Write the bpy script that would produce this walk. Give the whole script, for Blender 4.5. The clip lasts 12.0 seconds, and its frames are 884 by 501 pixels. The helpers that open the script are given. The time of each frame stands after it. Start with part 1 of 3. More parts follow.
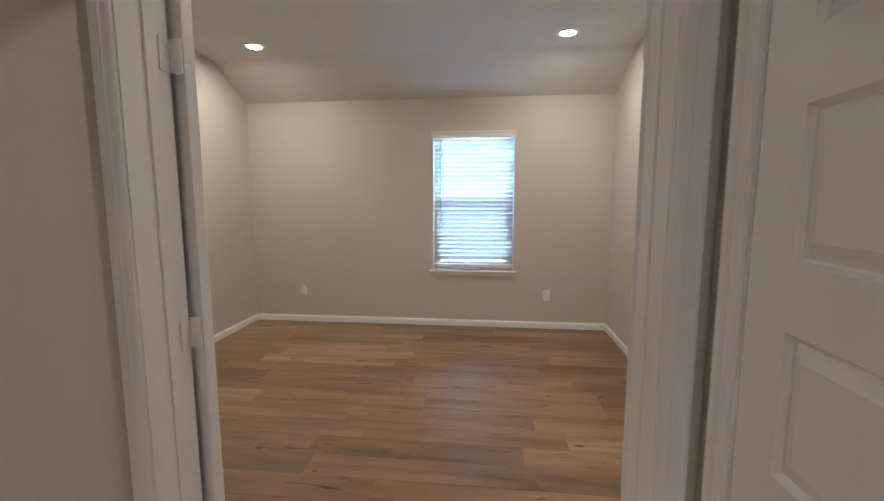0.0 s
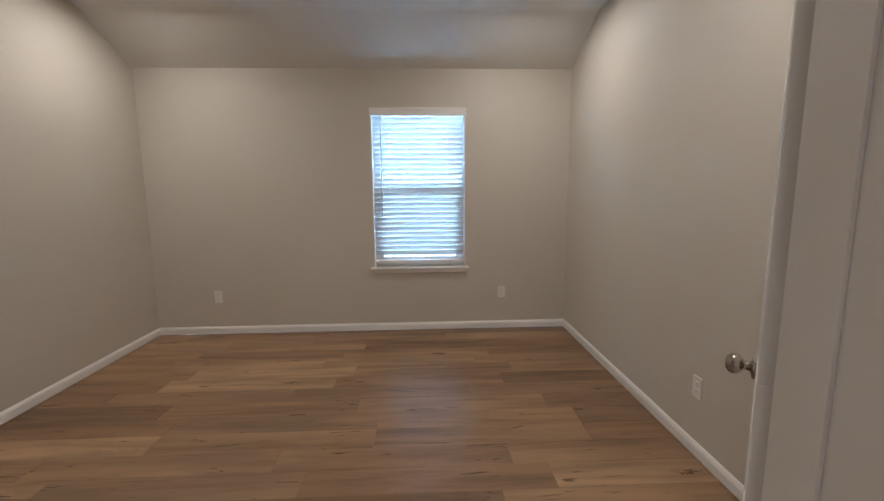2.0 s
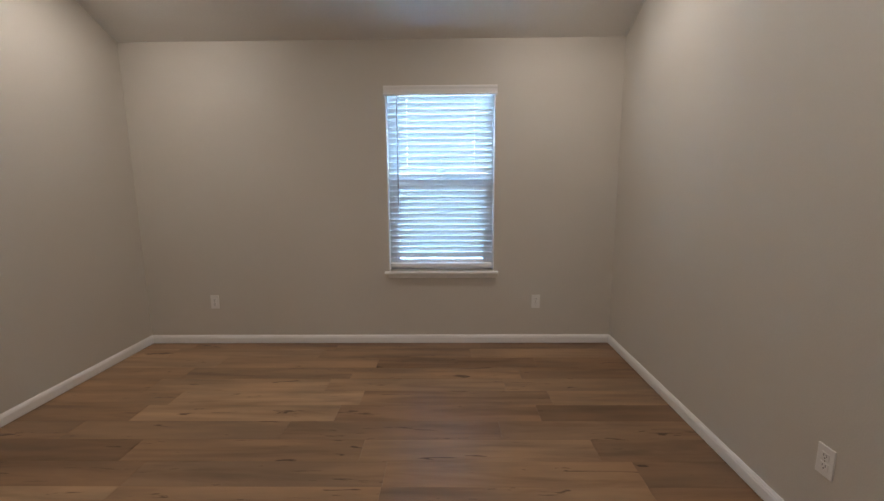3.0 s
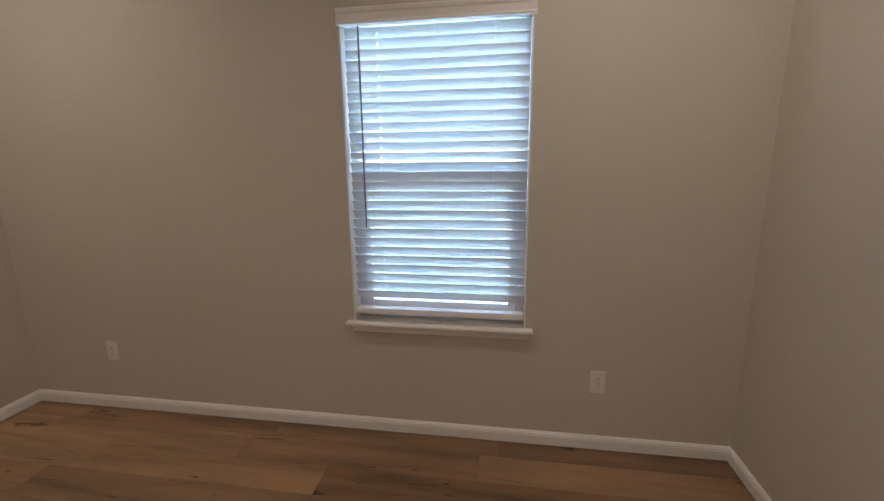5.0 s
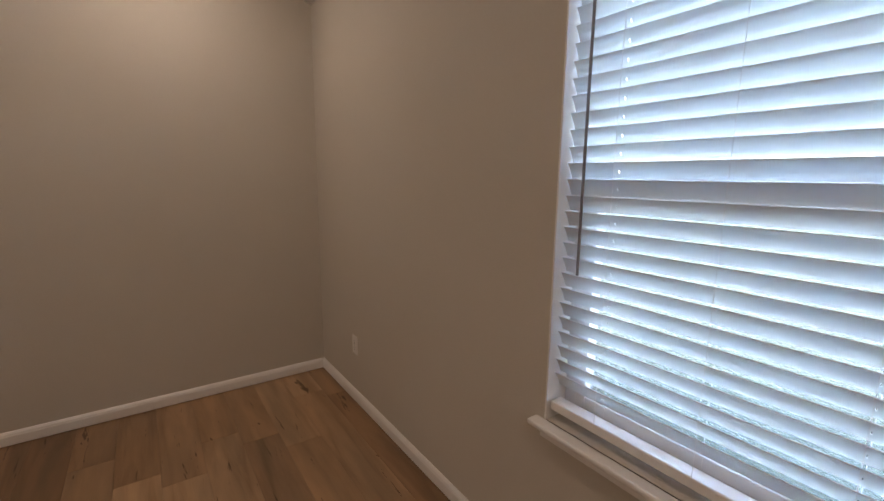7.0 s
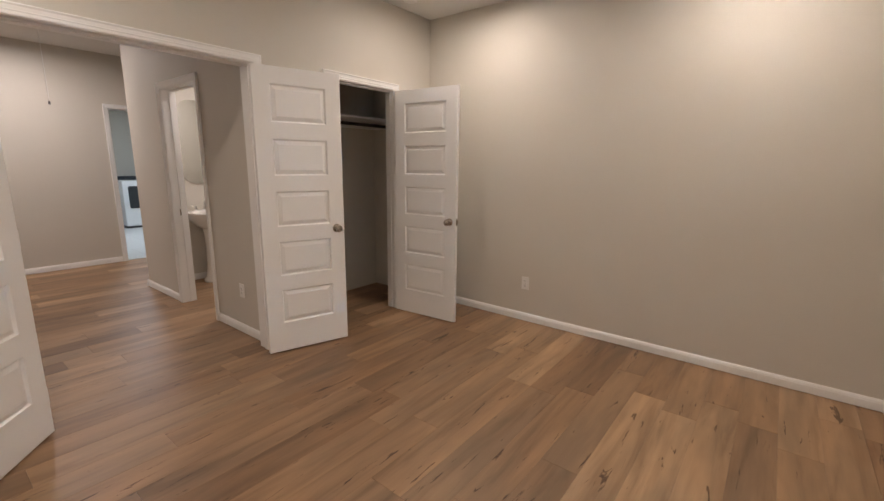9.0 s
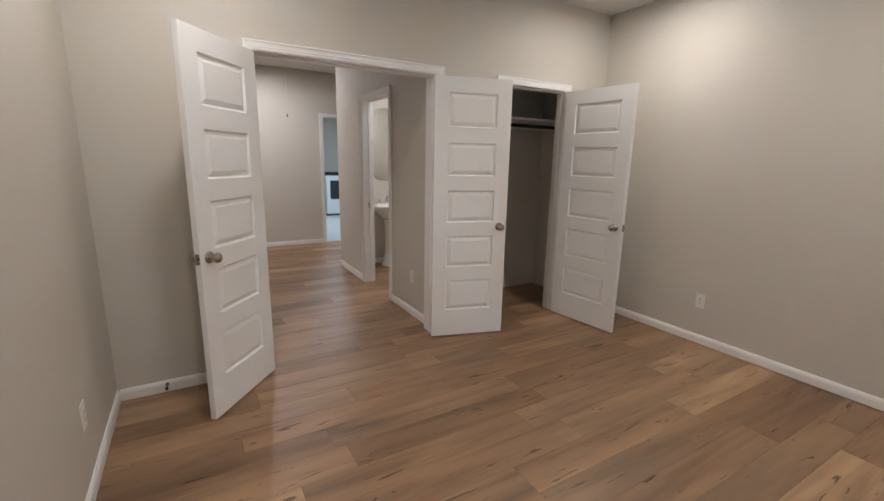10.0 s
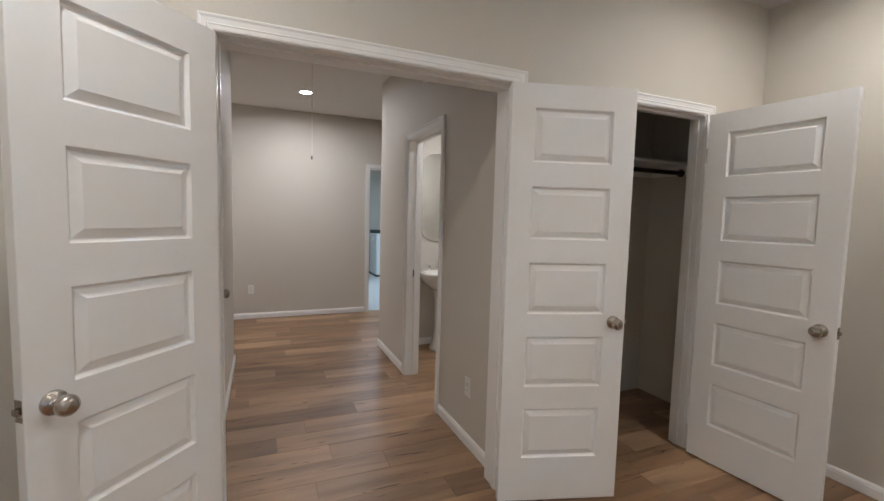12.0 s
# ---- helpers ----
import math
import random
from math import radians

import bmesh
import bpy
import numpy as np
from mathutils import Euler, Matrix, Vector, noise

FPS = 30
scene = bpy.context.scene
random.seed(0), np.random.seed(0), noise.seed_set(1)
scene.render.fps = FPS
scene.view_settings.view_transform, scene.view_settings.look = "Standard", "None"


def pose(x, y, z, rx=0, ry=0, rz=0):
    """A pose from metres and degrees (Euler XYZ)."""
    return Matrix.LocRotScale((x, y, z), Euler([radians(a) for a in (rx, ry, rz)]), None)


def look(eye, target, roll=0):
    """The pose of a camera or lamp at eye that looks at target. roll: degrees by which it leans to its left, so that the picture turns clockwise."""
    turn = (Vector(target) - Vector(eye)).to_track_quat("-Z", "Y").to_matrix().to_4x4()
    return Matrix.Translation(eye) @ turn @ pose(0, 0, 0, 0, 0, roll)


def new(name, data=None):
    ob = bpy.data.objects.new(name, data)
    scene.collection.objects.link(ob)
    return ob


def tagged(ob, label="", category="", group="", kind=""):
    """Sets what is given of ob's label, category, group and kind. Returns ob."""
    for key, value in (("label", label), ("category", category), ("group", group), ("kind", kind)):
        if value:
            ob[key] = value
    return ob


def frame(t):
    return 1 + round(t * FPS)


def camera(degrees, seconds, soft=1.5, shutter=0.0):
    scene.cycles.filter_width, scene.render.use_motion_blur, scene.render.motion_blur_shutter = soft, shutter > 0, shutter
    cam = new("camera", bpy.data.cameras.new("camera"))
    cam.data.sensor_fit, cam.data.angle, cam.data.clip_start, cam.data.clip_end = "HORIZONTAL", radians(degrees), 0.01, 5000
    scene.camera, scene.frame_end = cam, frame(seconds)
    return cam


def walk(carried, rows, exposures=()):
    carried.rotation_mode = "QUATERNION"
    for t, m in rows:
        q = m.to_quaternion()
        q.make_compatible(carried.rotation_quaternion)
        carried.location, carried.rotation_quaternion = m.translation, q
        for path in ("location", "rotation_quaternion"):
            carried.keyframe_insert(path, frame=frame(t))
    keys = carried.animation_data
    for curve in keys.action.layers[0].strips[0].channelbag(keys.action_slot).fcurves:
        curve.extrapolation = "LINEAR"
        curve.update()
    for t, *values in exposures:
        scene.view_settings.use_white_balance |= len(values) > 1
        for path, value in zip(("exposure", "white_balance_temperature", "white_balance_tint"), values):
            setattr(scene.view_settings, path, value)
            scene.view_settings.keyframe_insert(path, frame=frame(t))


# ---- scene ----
cam = camera(91.9, 12.0)
PATH = [
    (0, (-0.09, -1.135, 1.424), (-0.315, 0.837, 1.182), -0.1),
    (0.5, (-0.078, -1.063, 1.41), (-0.083, 0.921, 1.160), -0.3),
    (1, (-0.106, -0.927, 1.393), (-0.050, 1.055, 1.133), -0.6),
    (1.5, (-0.160, -0.78, 1.385), (-0.085, 1.20, 1.115), -0.6),
    (2, (-0.244, -0.588, 1.392), (-0.159, 1.389, 1.104), -0.5),
    (2.5, (-0.238, -0.312, 1.374), (-0.185, 1.664, 1.067), -0.4),
    (3, (-0.224, -0.008, 1.386), (-0.253, 1.966, 1.066), -0.4),
    (3.2, (-0.215, 0.143, 1.385), (-0.264, 2.115, 1.058), -0.4),
    (4.8, (0.035, 1.367, 1.458), (-0.242, 3.301, 1.03), -0.9),
    (5, (0.066, 1.498, 1.448), (-0.238, 3.432, 1.04), -0.6),
    (5.5, (0.163, 1.828, 1.403), (-0.365, 3.729, 1.074), -0.1),
    (6, (0.171, 2.122, 1.403), (-0.666, 3.909, 1.077), 0.1),
    (6.5, (0.119, 2.346, 1.415), (-1.064, 3.923, 1.078), 0.4),
    (6.7, (0.106, 2.429, 1.405), (-1.257, 3.853, 1.068), 0.5),
    (8.3, (0.387, 2.784, 1.405), (-1.498, 2.237, 1.018), 0.4),
    (8.5, (0.434, 2.842, 1.403), (-1.364, 2.056, 1.016), 0.4),
    (9, (0.615, 2.876, 1.412), (-0.926, 1.664, 1.015), 0.7),
    (9.5, (0.678, 2.932, 1.432), (-0.564, 1.418, 1.024), 1.0),
    (10, (0.687, 2.933, 1.438), (-0.309, 1.249, 1.023), 1.1),
    (10.5, (0.633, 2.844, 1.407), (-0.229, 1.087, 0.996), 1.2),
    (11, (0.506, 2.582, 1.408), (-0.319, 0.782, 1.129), 1.4),
    (11.5, (0.313, 2.192, 1.384), (-0.523, 0.386, 1.189), 1.6),
    (12, (0.138, 1.793, 1.411), (-0.638, -0.044, 1.256), 1.5),
]
EXPOSURES = [(0, 6.1, 5750, 12), (0.5, 6.07, 5750, 12), (1.5, 5.95, 5750, 12), (3, 5.65, 5850, 14), (5, 5.38, 6350, 17), (5.6, 5.27, 6450, 20), (6.7, 5.15, 6850, 23), (8.4, 6.15, 7000, 26), (9, 6.29, 6150, 17), (10, 6.29, 5570, 12), (12, 6.23, 5460, 10)]
walk(cam, [(t, look(eye, target, roll)) for t, eye, target, roll in PATH], EXPOSURES)

SKY, LAMP_W = 0.15, 0.140

# ---- plan ----
XW, XE, YN = -2.815, 1.157, 3.53          # bedroom walls; its south wall stands at y = -0.12 .. 0
ZC, ZN, YB = 2.767, 2.478, 2.96           # flat ceiling, height at the window wall, line where it slopes
DX0, DX1, DH = -0.974, 0.286, 2.052       # double door opening
CX0, CX1 = -2.300, -1.590                 # closet door opening
HW, HE = -1.030, 0.386                    # hall walls
HZ = 2.775                                # hall ceiling
BY0, BY1 = -1.735, -1.02                  # bathroom door opening
FY = -4.34                                # far wall of the hall
LX0, LX1 = -2.10, -1.30                   # laundry door opening
WX0, WX1, WZ0, WZ1 = -0.722, 0.158, 0.638, 2.125   # window opening
ST, CT = 0.165, 0.10                       # thickness of the south wall at the double door and at the closet

# ---- world, lights ----
world = bpy.data.worlds.new("world")
scene.world = world
world.use_nodes = True
wn = world.node_tree
sky = wn.nodes.new("ShaderNodeTexSky")
sky.sky_type, sky.sun_disc = "NISHITA", False
sky.sun_elevation, sky.sun_rotation = radians(38), radians(200)
sky.air_density, sky.dust_density = 1.0, 1.5
wn.links.new(sky.outputs[0], wn.nodes["Background"].inputs[0])
wn.nodes["Background"].inputs[1].default_value = SKY

sun = new("sun", bpy.data.lights.new("sun", "SUN"))
sun.data.energy, sun.data.angle, sun.data.color = 0.6, radians(12), (1, 0.95, 0.88)
sun.matrix_world = look((-3, -8, 9), (0, 0, 0))


def disc_light(x, y, z, watts, colour, size=0.14, spread=172):
    data = bpy.data.lights.new("disc_lamp", "AREA")
    data.shape, data.size, data.energy, data.color, data.spread = "DISK", size, watts, colour, radians(spread)
    ob = new("disc_lamp", data)
    ob.matrix_world = pose(x, y, z)
    return ob


LAMPS = [(-2.199, 2.647), (0.519, 2.647), (-2.199, 0.83), (0.519, 0.83)]
WARM = (1.0, 0.83, 0.64)
for lx, ly in LAMPS:
    disc_light(lx, ly, ZC - 0.006, LAMP_W, WARM)
disc_light(-0.33, -3.37, HZ - 0.006, LAMP_W * 2.35, (1.0, 0.87, 0.76))
# added fill lamp out of view, brightens the east end of the hall
disc_light(1.9, -3.37, HZ - 0.006, LAMP_W * 1.7, (1.0, 0.87, 0.76))
# unseen disc added for the bathroom glow, in place of a vanity light
disc_light(-1.7, -1.6, 2.55, LAMP_W * 1.6, (1.0, 0.88, 0.76), 0.25)
# unseen cool disc that stands in for daylight in the laundry
disc_light(-1.9, -6.0, 2.7, LAMP_W * 3.6, (0.80, 0.93, 1.0), 0.5)

# ---- materials ----


def material(name, base, rough=0.5, metal=0.0):
    m = bpy.data.materials.new(name)
    m.use_nodes = True
    b = m.node_tree.nodes["Principled BSDF"]
    b.inputs["Base Color"].default_value = (*base, 1)
    b.inputs["Roughness"].default_value = rough
    b.inputs["Metallic"].default_value = metal
    return m, m.node_tree, b


def textured(name, base, rough=0.5, big=0.05, small=0.04, bump=0.15, scale=180.0, blotch=1.3, metal=0.0):
    """Paint or metal with soft blotches, fine grain and a low relief."""
    m, nt, b = material(name, base, rough, metal)
    geo = nt.nodes.new("ShaderNodeNewGeometry")
    n1 = nt.nodes.new("ShaderNodeTexNoise")
    n1.inputs["Scale"].default_value, n1.inputs["Detail"].default_value = blotch, 4
    n2 = nt.nodes.new("ShaderNodeTexNoise")
    n2.inputs["Scale"].default_value, n2.inputs["Detail"].default_value = scale, 3
    for n in (n1, n2):
        nt.links.new(geo.outputs["Position"], n.inputs["Vector"])
    r1 = nt.nodes.new("ShaderNodeMapRange")
    r1.inputs[3].default_value, r1.inputs[4].default_value = 1 - big, 1 + big
    nt.links.new(n1.outputs[0], r1.inputs[0])
    r2 = nt.nodes.new("ShaderNodeMapRange")
    r2.inputs[3].default_value, r2.inputs[4].default_value = 1 - small, 1 + small
    nt.links.new(n2.outputs[0], r2.inputs[0])
    mul = nt.nodes.new("ShaderNodeMath")
    mul.operation = "MULTIPLY"
    nt.links.new(r1.outputs[0], mul.inputs[0])
    nt.links.new(r2.outputs[0], mul.inputs[1])
    mix = nt.nodes.new("ShaderNodeMix")
    mix.data_type, mix.blend_type = "RGBA", "MULTIPLY"
    mix.inputs[0].default_value = 1
    mix.inputs[6].default_value = (*base, 1)
    nt.links.new(mul.outputs[0], mix.inputs[7])
    nt.links.new(mix.outputs[2], b.inputs["Base Color"])
    rr = nt.nodes.new("ShaderNodeMapRange")
    rr.inputs[3].default_value, rr.inputs[4].default_value = max(rough - 0.07, 0.02), min(rough + 0.07, 1)
    nt.links.new(n1.outputs[0], rr.inputs[0])
    nt.links.new(rr.outputs[0], b.inputs["Roughness"])
    bp = nt.nodes.new("ShaderNodeBump")
    bp.inputs["Strength"].default_value, bp.inputs["Distance"].default_value = bump, 0.0015
    nt.links.new(n2.outputs[0], bp.inputs["Height"])
    nt.links.new(bp.outputs[0], b.inputs["Normal"])
    return m


M_WALL = textured("wall_paint", (0.605, 0.572, 0.510), 0.62, 0.035, 0.03, 0.35, 140)
M_CEIL = textured("ceiling_paint", (0.74, 0.73, 0.70), 0.8, 0.03, 0.05, 0.5, 90)
M_TRIM = textured("trim_paint", (0.86, 0.855, 0.84), 0.34, 0.02, 0.012, 0.05, 60)
M_DOOR = textured("door_paint", (0.86, 0.86, 0.85), 0.36, 0.025, 0.015, 0.10, 45)
M_NICKEL = textured("satin_nickel", (0.42, 0.385, 0.34), 0.26, 0.04, 0.03, 0.03, 300, 20, 1.0)
M_CHROME = textured("chrome", (0.75, 0.75, 0.76), 0.08, 0.02, 0.01, 0.0, 200, 10, 1.0)
M_PLASTIC = textured("white_plastic", (0.80, 0.79, 0.76), 0.3, 0.01, 0.01, 0.02, 200)
M_DARK = textured("dark_slot", (0.03, 0.028, 0.026), 0.5, 0.05, 0.05, 0.05, 200)
M_ROD = textured("dark_rod", (0.03, 0.026, 0.024), 0.4, 0.05, 0.05, 0.05, 200, 8, 0.6)
M_PORCELAIN = textured("porcelain", (0.82, 0.80, 0.76), 0.12, 0.01, 0.01, 0.0, 100)
M_ENAMEL = textured("white_enamel", (0.80, 0.81, 0.81), 0.25, 0.01, 0.01, 0.0, 100)
M_TILE = textured("pale_tile", (0.66, 0.66, 0.64), 0.35, 0.05, 0.05, 0.05, 60)
M_VINYL = textured("white_vinyl", (0.78, 0.79, 0.80), 0.4, 0.02, 0.01, 0.02, 100)
M_GRASS = textured("grass", (0.040, 0.052, 0.032), 0.9, 0.3, 0.3, 0.6, 40, 0.8)
M_STUCCO = textured("outer_render", (0.45, 0.42, 0.38), 0.9, 0.08, 0.08, 0.6, 60)
M_UNDER = textured("underlay", (0.10, 0.07, 0.05), 0.9, 0.1, 0.1, 0.1, 60)
M_CORD = textured("white_cord", (0.82, 0.82, 0.82), 0.8, 0.02, 0.05, 0.2, 900)
M_WAND = textured("grey_wand", (0.20, 0.19, 0.19), 0.35, 0.05, 0.02, 0.0, 200)
M_BLACKGLASS = textured("dark_glass", (0.03, 0.035, 0.04), 0.12, 0.05, 0.02, 0.0, 100)

M_GLOW, _nt, _b = material("lamp_diffuser", (0.9, 0.88, 0.84), 0.5)
_b.inputs["Emission Color"].default_value = (1.0, 0.90, 0.78, 1)
_b.inputs["Emission Strength"].default_value = 1.2

M_MIRROR, _nt, _b = material("mirror_silver", (0.86, 0.88, 0.86), 0.02, 1.0)

# thin window glass: clear, with a Fresnel gloss
M_GLASS, _nt, _b = material("window_glass", (0.95, 0.98, 0.97), 0.0)
_clear, _gloss = _nt.nodes.new("ShaderNodeBsdfTransparent"), _nt.nodes.new("ShaderNodeBsdfGlossy")
_clear.inputs[0].default_value, _gloss.inputs["Roughness"].default_value = (0.93, 0.97, 0.97, 1), 0.02
_fr, _mx = _nt.nodes.new("ShaderNodeFresnel"), _nt.nodes.new("ShaderNodeMixShader")
_nt.links.new(_fr.outputs[0], _mx.inputs[0])
_nt.links.new(_clear.outputs[0], _mx.inputs[1])
_nt.links.new(_gloss.outputs[0], _mx.inputs[2])
_nt.links.new(_mx.outputs[0], _nt.nodes["Material Output"].inputs[0])

# slats: white paint that lets some of the daylight through
M_SLAT = textured("blind_slat", (0.84, 0.86, 0.87), 0.42, 0.015, 0.02, 0.08, 70)
_nt = M_SLAT.node_tree
_tr = _nt.nodes.new("ShaderNodeBsdfTranslucent")
_tr.inputs[0].default_value = (0.76, 0.89, 0.93, 1)
_mx = _nt.nodes.new("ShaderNodeMixShader")
_mx.inputs[0].default_value = 0.17
_nt.links.new(_nt.nodes["Principled BSDF"].outputs[0], _mx.inputs[1])
_nt.links.new(_tr.outputs[0], _mx.inputs[2])
_nt.links.new(_mx.outputs[0], _nt.nodes["Material Output"].inputs[0])


def wood():
    m, nt, b = material("oak_vinyl_plank", (0.3, 0.2, 0.12), 0.4)
    L = nt.links.new
    tc = nt.nodes.new("ShaderNodeTexCoord")
    oi = nt.nodes.new("ShaderNodeObjectInfo")
    off = nt.nodes.new("ShaderNodeVectorMath")
    off.operation = "SCALE"
    off.inputs[0].default_value = (37.0, 91.0, 53.0)
    L(oi.outputs["Random"], off.inputs["Scale"])
    add = nt.nodes.new("ShaderNodeVectorMath")
    L(tc.outputs["Object"], add.inputs[0])
    L(off.outputs[0], add.inputs[1])

    def noisy(sx, sy, scale, detail, rough=0.55, distort=0.0):
        mp = nt.nodes.new("ShaderNodeMapping")
        mp.inputs["Scale"].default_value = (sx, sy, 1)
        L(add.outputs[0], mp.inputs[0])
        n = nt.nodes.new("ShaderNodeTexNoise")
        n.inputs["Scale"].default_value, n.inputs["Detail"].default_value = scale, detail
        n.inputs["Roughness"].default_value, n.inputs["Distortion"].default_value = rough, distort
        L(mp.outputs[0], n.inputs["Vector"])
        return n

    def ramp(src, *stops):
        r = nt.nodes.new("ShaderNodeValToRGB")
        while len(r.color_ramp.elements) < len(stops):
            r.color_ramp.elements.new(0.5)
        for e, (p, c) in zip(r.color_ramp.elements, stops):
            e.position, e.color = p, (*c, 1)
        L(src, r.inputs[0])
        return r

    def blend(kind, fac, a, c):
        x = nt.nodes.new("ShaderNodeMix")
        x.data_type, x.blend_type = "RGBA", kind
        if isinstance(fac, float):
            x.inputs[0].default_value = fac
        else:
            L(fac, x.inputs[0])
        L(a, x.inputs[6])
        L(c, x.inputs[7])
        return x.outputs[2]

    tone = ramp(oi.outputs["Random"], (0.0, (0.185, 0.112, 0.062)), (0.2, (0.330, 0.215, 0.126)), (0.4, (0.225, 0.142, 0.083)),
                (0.6, (0.420, 0.285, 0.172)), (0.8, (0.245, 0.150, 0.084)), (1.0, (0.310, 0.198, 0.113)))
    cloud = noisy(0.8, 4.0, 1.6, 3)                      # slow drift of tone along a plank
    greys = ramp(cloud.outputs[0], (0.34, (0.80, 0.80, 0.80)), (0.64, (1.20, 1.15, 1.08)))
    c = blend("MULTIPLY", 1.0, tone.outputs[0], greys.outputs[0])
    band = noisy(0.6, 5.5, 1.8, 4, 0.55, 0.7)            # broad cathedral grain
    bands = ramp(band.outputs[0], (0.34, (0.64, 0.59, 0.54)), (0.49, (0.98, 0.97, 0.96)), (0.66, (1.16, 1.15, 1.13)))
    c = blend("MULTIPLY", 0.7, c, bands.outputs[0])
    fine = noisy(1.6, 55.0, 3.0, 4, 0.6)                 # pores
    fines = ramp(fine.outputs[0], (0.3, (0.86, 0.84, 0.82)), (0.65, (1.05, 1.05, 1.05)))
    c = blend("MULTIPLY", 0.35, c, fines.outputs[0])
    crack = noisy(1.6, 13.0, 1.9, 5, 0.60, 1.1)          # dark mineral streaks and knots
    cracks = ramp(crack.outputs[0], (0.325, (0.22, 0.16, 0.11)), (0.352, (1.0, 1.0, 1.0)))
    c = blend("MULTIPLY", 0.9, c, cracks.outputs[0])
    L(c, b.inputs["Base Color"])
    rg = nt.nodes.new("ShaderNodeMapRange")
    rg.inputs[3].default_value, rg.inputs[4].default_value = 0.36, 0.50
    L(fine.outputs[0], rg.inputs[0])
    L(rg.outputs[0], b.inputs["Roughness"])
    bp = nt.nodes.new("ShaderNodeBump")
    bp.inputs["Strength"].default_value, bp.inputs["Distance"].default_value = 0.18, 0.001
    L(fine.outputs[0], bp.inputs["Height"])
    L(bp.outputs[0], b.inputs["Normal"])
    return m


M_WOOD = wood()

# ---- builders ----


def mesh_of(name, bm, mat, smooth=False):
    bmesh.ops.recalc_face_normals(bm, faces=bm.faces)
    me = bpy.data.meshes.new(name)
    bm.to_mesh(me)
    bm.free()
    me.materials.append(mat)
    if smooth:
        for p in me.polygons:
            p.use_smooth = True
    return me


def part(name, bm, mat, parent=None, label="", smooth=False):
    ob = new(name, mesh_of(name, bm, mat, smooth))
    ob.parent = parent
    if label:
        tagged(ob, label)
    return ob


def box(bm, x0, x1, y0, y1, z0, z1, bevel=0.0):
    made = bmesh.ops.create_cube(bm, size=1)["verts"]
    for v in made:
        v.co = Vector((x0 + (v.co.x + .5) * (x1 - x0), y0 + (v.co.y + .5) * (y1 - y0), z0 + (v.co.z + .5) * (z1 - z0)))
    if bevel:
        edges = list({e for v in made for e in v.link_edges})
        bmesh.ops.bevel(bm, geom=edges, offset=bevel, segments=2, affect="EDGES", profile=0.5)
    return bm


def lathe(bm, rings, m=Matrix(), steps=24):
    """A turned solid: rings of (radius, height) round the z axis, laid at m."""
    rows = []
    for r, z in rings:
        rows.append([bm.verts.new(m @ Vector((r * math.cos(a), r * math.sin(a), z)))
                     for a in (2 * math.pi * i / steps for i in range(steps))])
    for a, c in zip(rows, rows[1:]):
        for i in range(steps):
            bm.faces.new((a[i], a[(i + 1) % steps], c[(i + 1) % steps], c[i]))
    bm.faces.new(rows[0][::-1])
    bm.faces.new(rows[-1])
    return bm


def tube(bm, points, radius, steps=10):
    rows = []
    for i, p in enumerate(points):
        a, c = points[max(i - 1, 0)], points[min(i + 1, len(points) - 1)]
        q = (Vector(c) - Vector(a)).to_track_quat("Z", "Y")
        rows.append([bm.verts.new(Vector(p) + q @ Vector((radius * math.cos(t), radius * math.sin(t), 0)))
                     for t in (2 * math.pi * k / steps for k in range(steps))])
    for a, c in zip(rows, rows[1:]):
        for i in range(steps):
            bm.faces.new((a[i], a[(i + 1) % steps], c[(i + 1) % steps], c[i]))
    bm.faces.new(rows[0][::-1])
    bm.faces.new(rows[-1])
    return bm


def thing(name, label, category, m=Matrix(), group=""):
    ob = new(name)
    ob.matrix_basis = m
    return tagged(ob, label, category, group)


def structure(name, bm, mat, label=""):
    return tagged(part(name, bm, mat, None, label), kind="structure")


# ---- structure ----
def wall_along_x(bm, x0, x1, y0, y1, z1, holes=()):
    """Wall with holes (x0, x1, z0, z1), sorted by x."""
    at = x0
    for a, c, z0, zt in holes:
        box(bm, at, a, y0, y1, 0, z1)
        if z0 > 0:
            box(bm, a, c, y0, y1, 0, z0)
        box(bm, a, c, y0, y1, zt, z1)
        at = c
    box(bm, at, x1, y0, y1, 0, z1)
    return bm


def wall_along_y(bm, y0, y1, x0, x1, z1, holes=()):
    at = y0
    for a, c, z0, zt in holes:
        box(bm, x0, x1, at, a, 0, z1)
        box(bm, x0, x1, a, c, zt, z1)
        at = c
    box(bm, x0, x1, at, y1, 0, z1)
    return bm


TOP = 3.05
structure("wall_north", wall_along_x(bmesh.new(), XW - 0.15, XE + 0.15, YN, YN + 0.15, TOP, [(WX0, WX1, WZ0, WZ1)]), M_WALL,
          "greige painted wall with one window")
structure("wall_west", box(bmesh.new(), XW - 0.15, XW, -0.82, YN, 0, TOP), M_WALL, "plain greige painted wall")
structure("wall_east", box(bmesh.new(), XE, XE + 0.15, -ST, YN, 0, TOP), M_WALL, "plain greige painted wall")
_bm = wall_along_x(bmesh.new(), XW, HW - .12, -CT, 0, TOP, [(CX0 - .02, CX1 + .02, 0, DH + .02)])
structure("wall_south", wall_along_x(_bm, HW - .12, XE, -ST, 0, TOP, [(DX0 - .02, DX1 + .02, 0, DH + .02)]), M_WALL,
          "greige painted wall with double door and closet openings")
structure("wall_closet_back", box(bmesh.new(), -3.2, HW - .12, -0.92, -0.82, 0, TOP), M_WALL, "greige painted closet back wall")
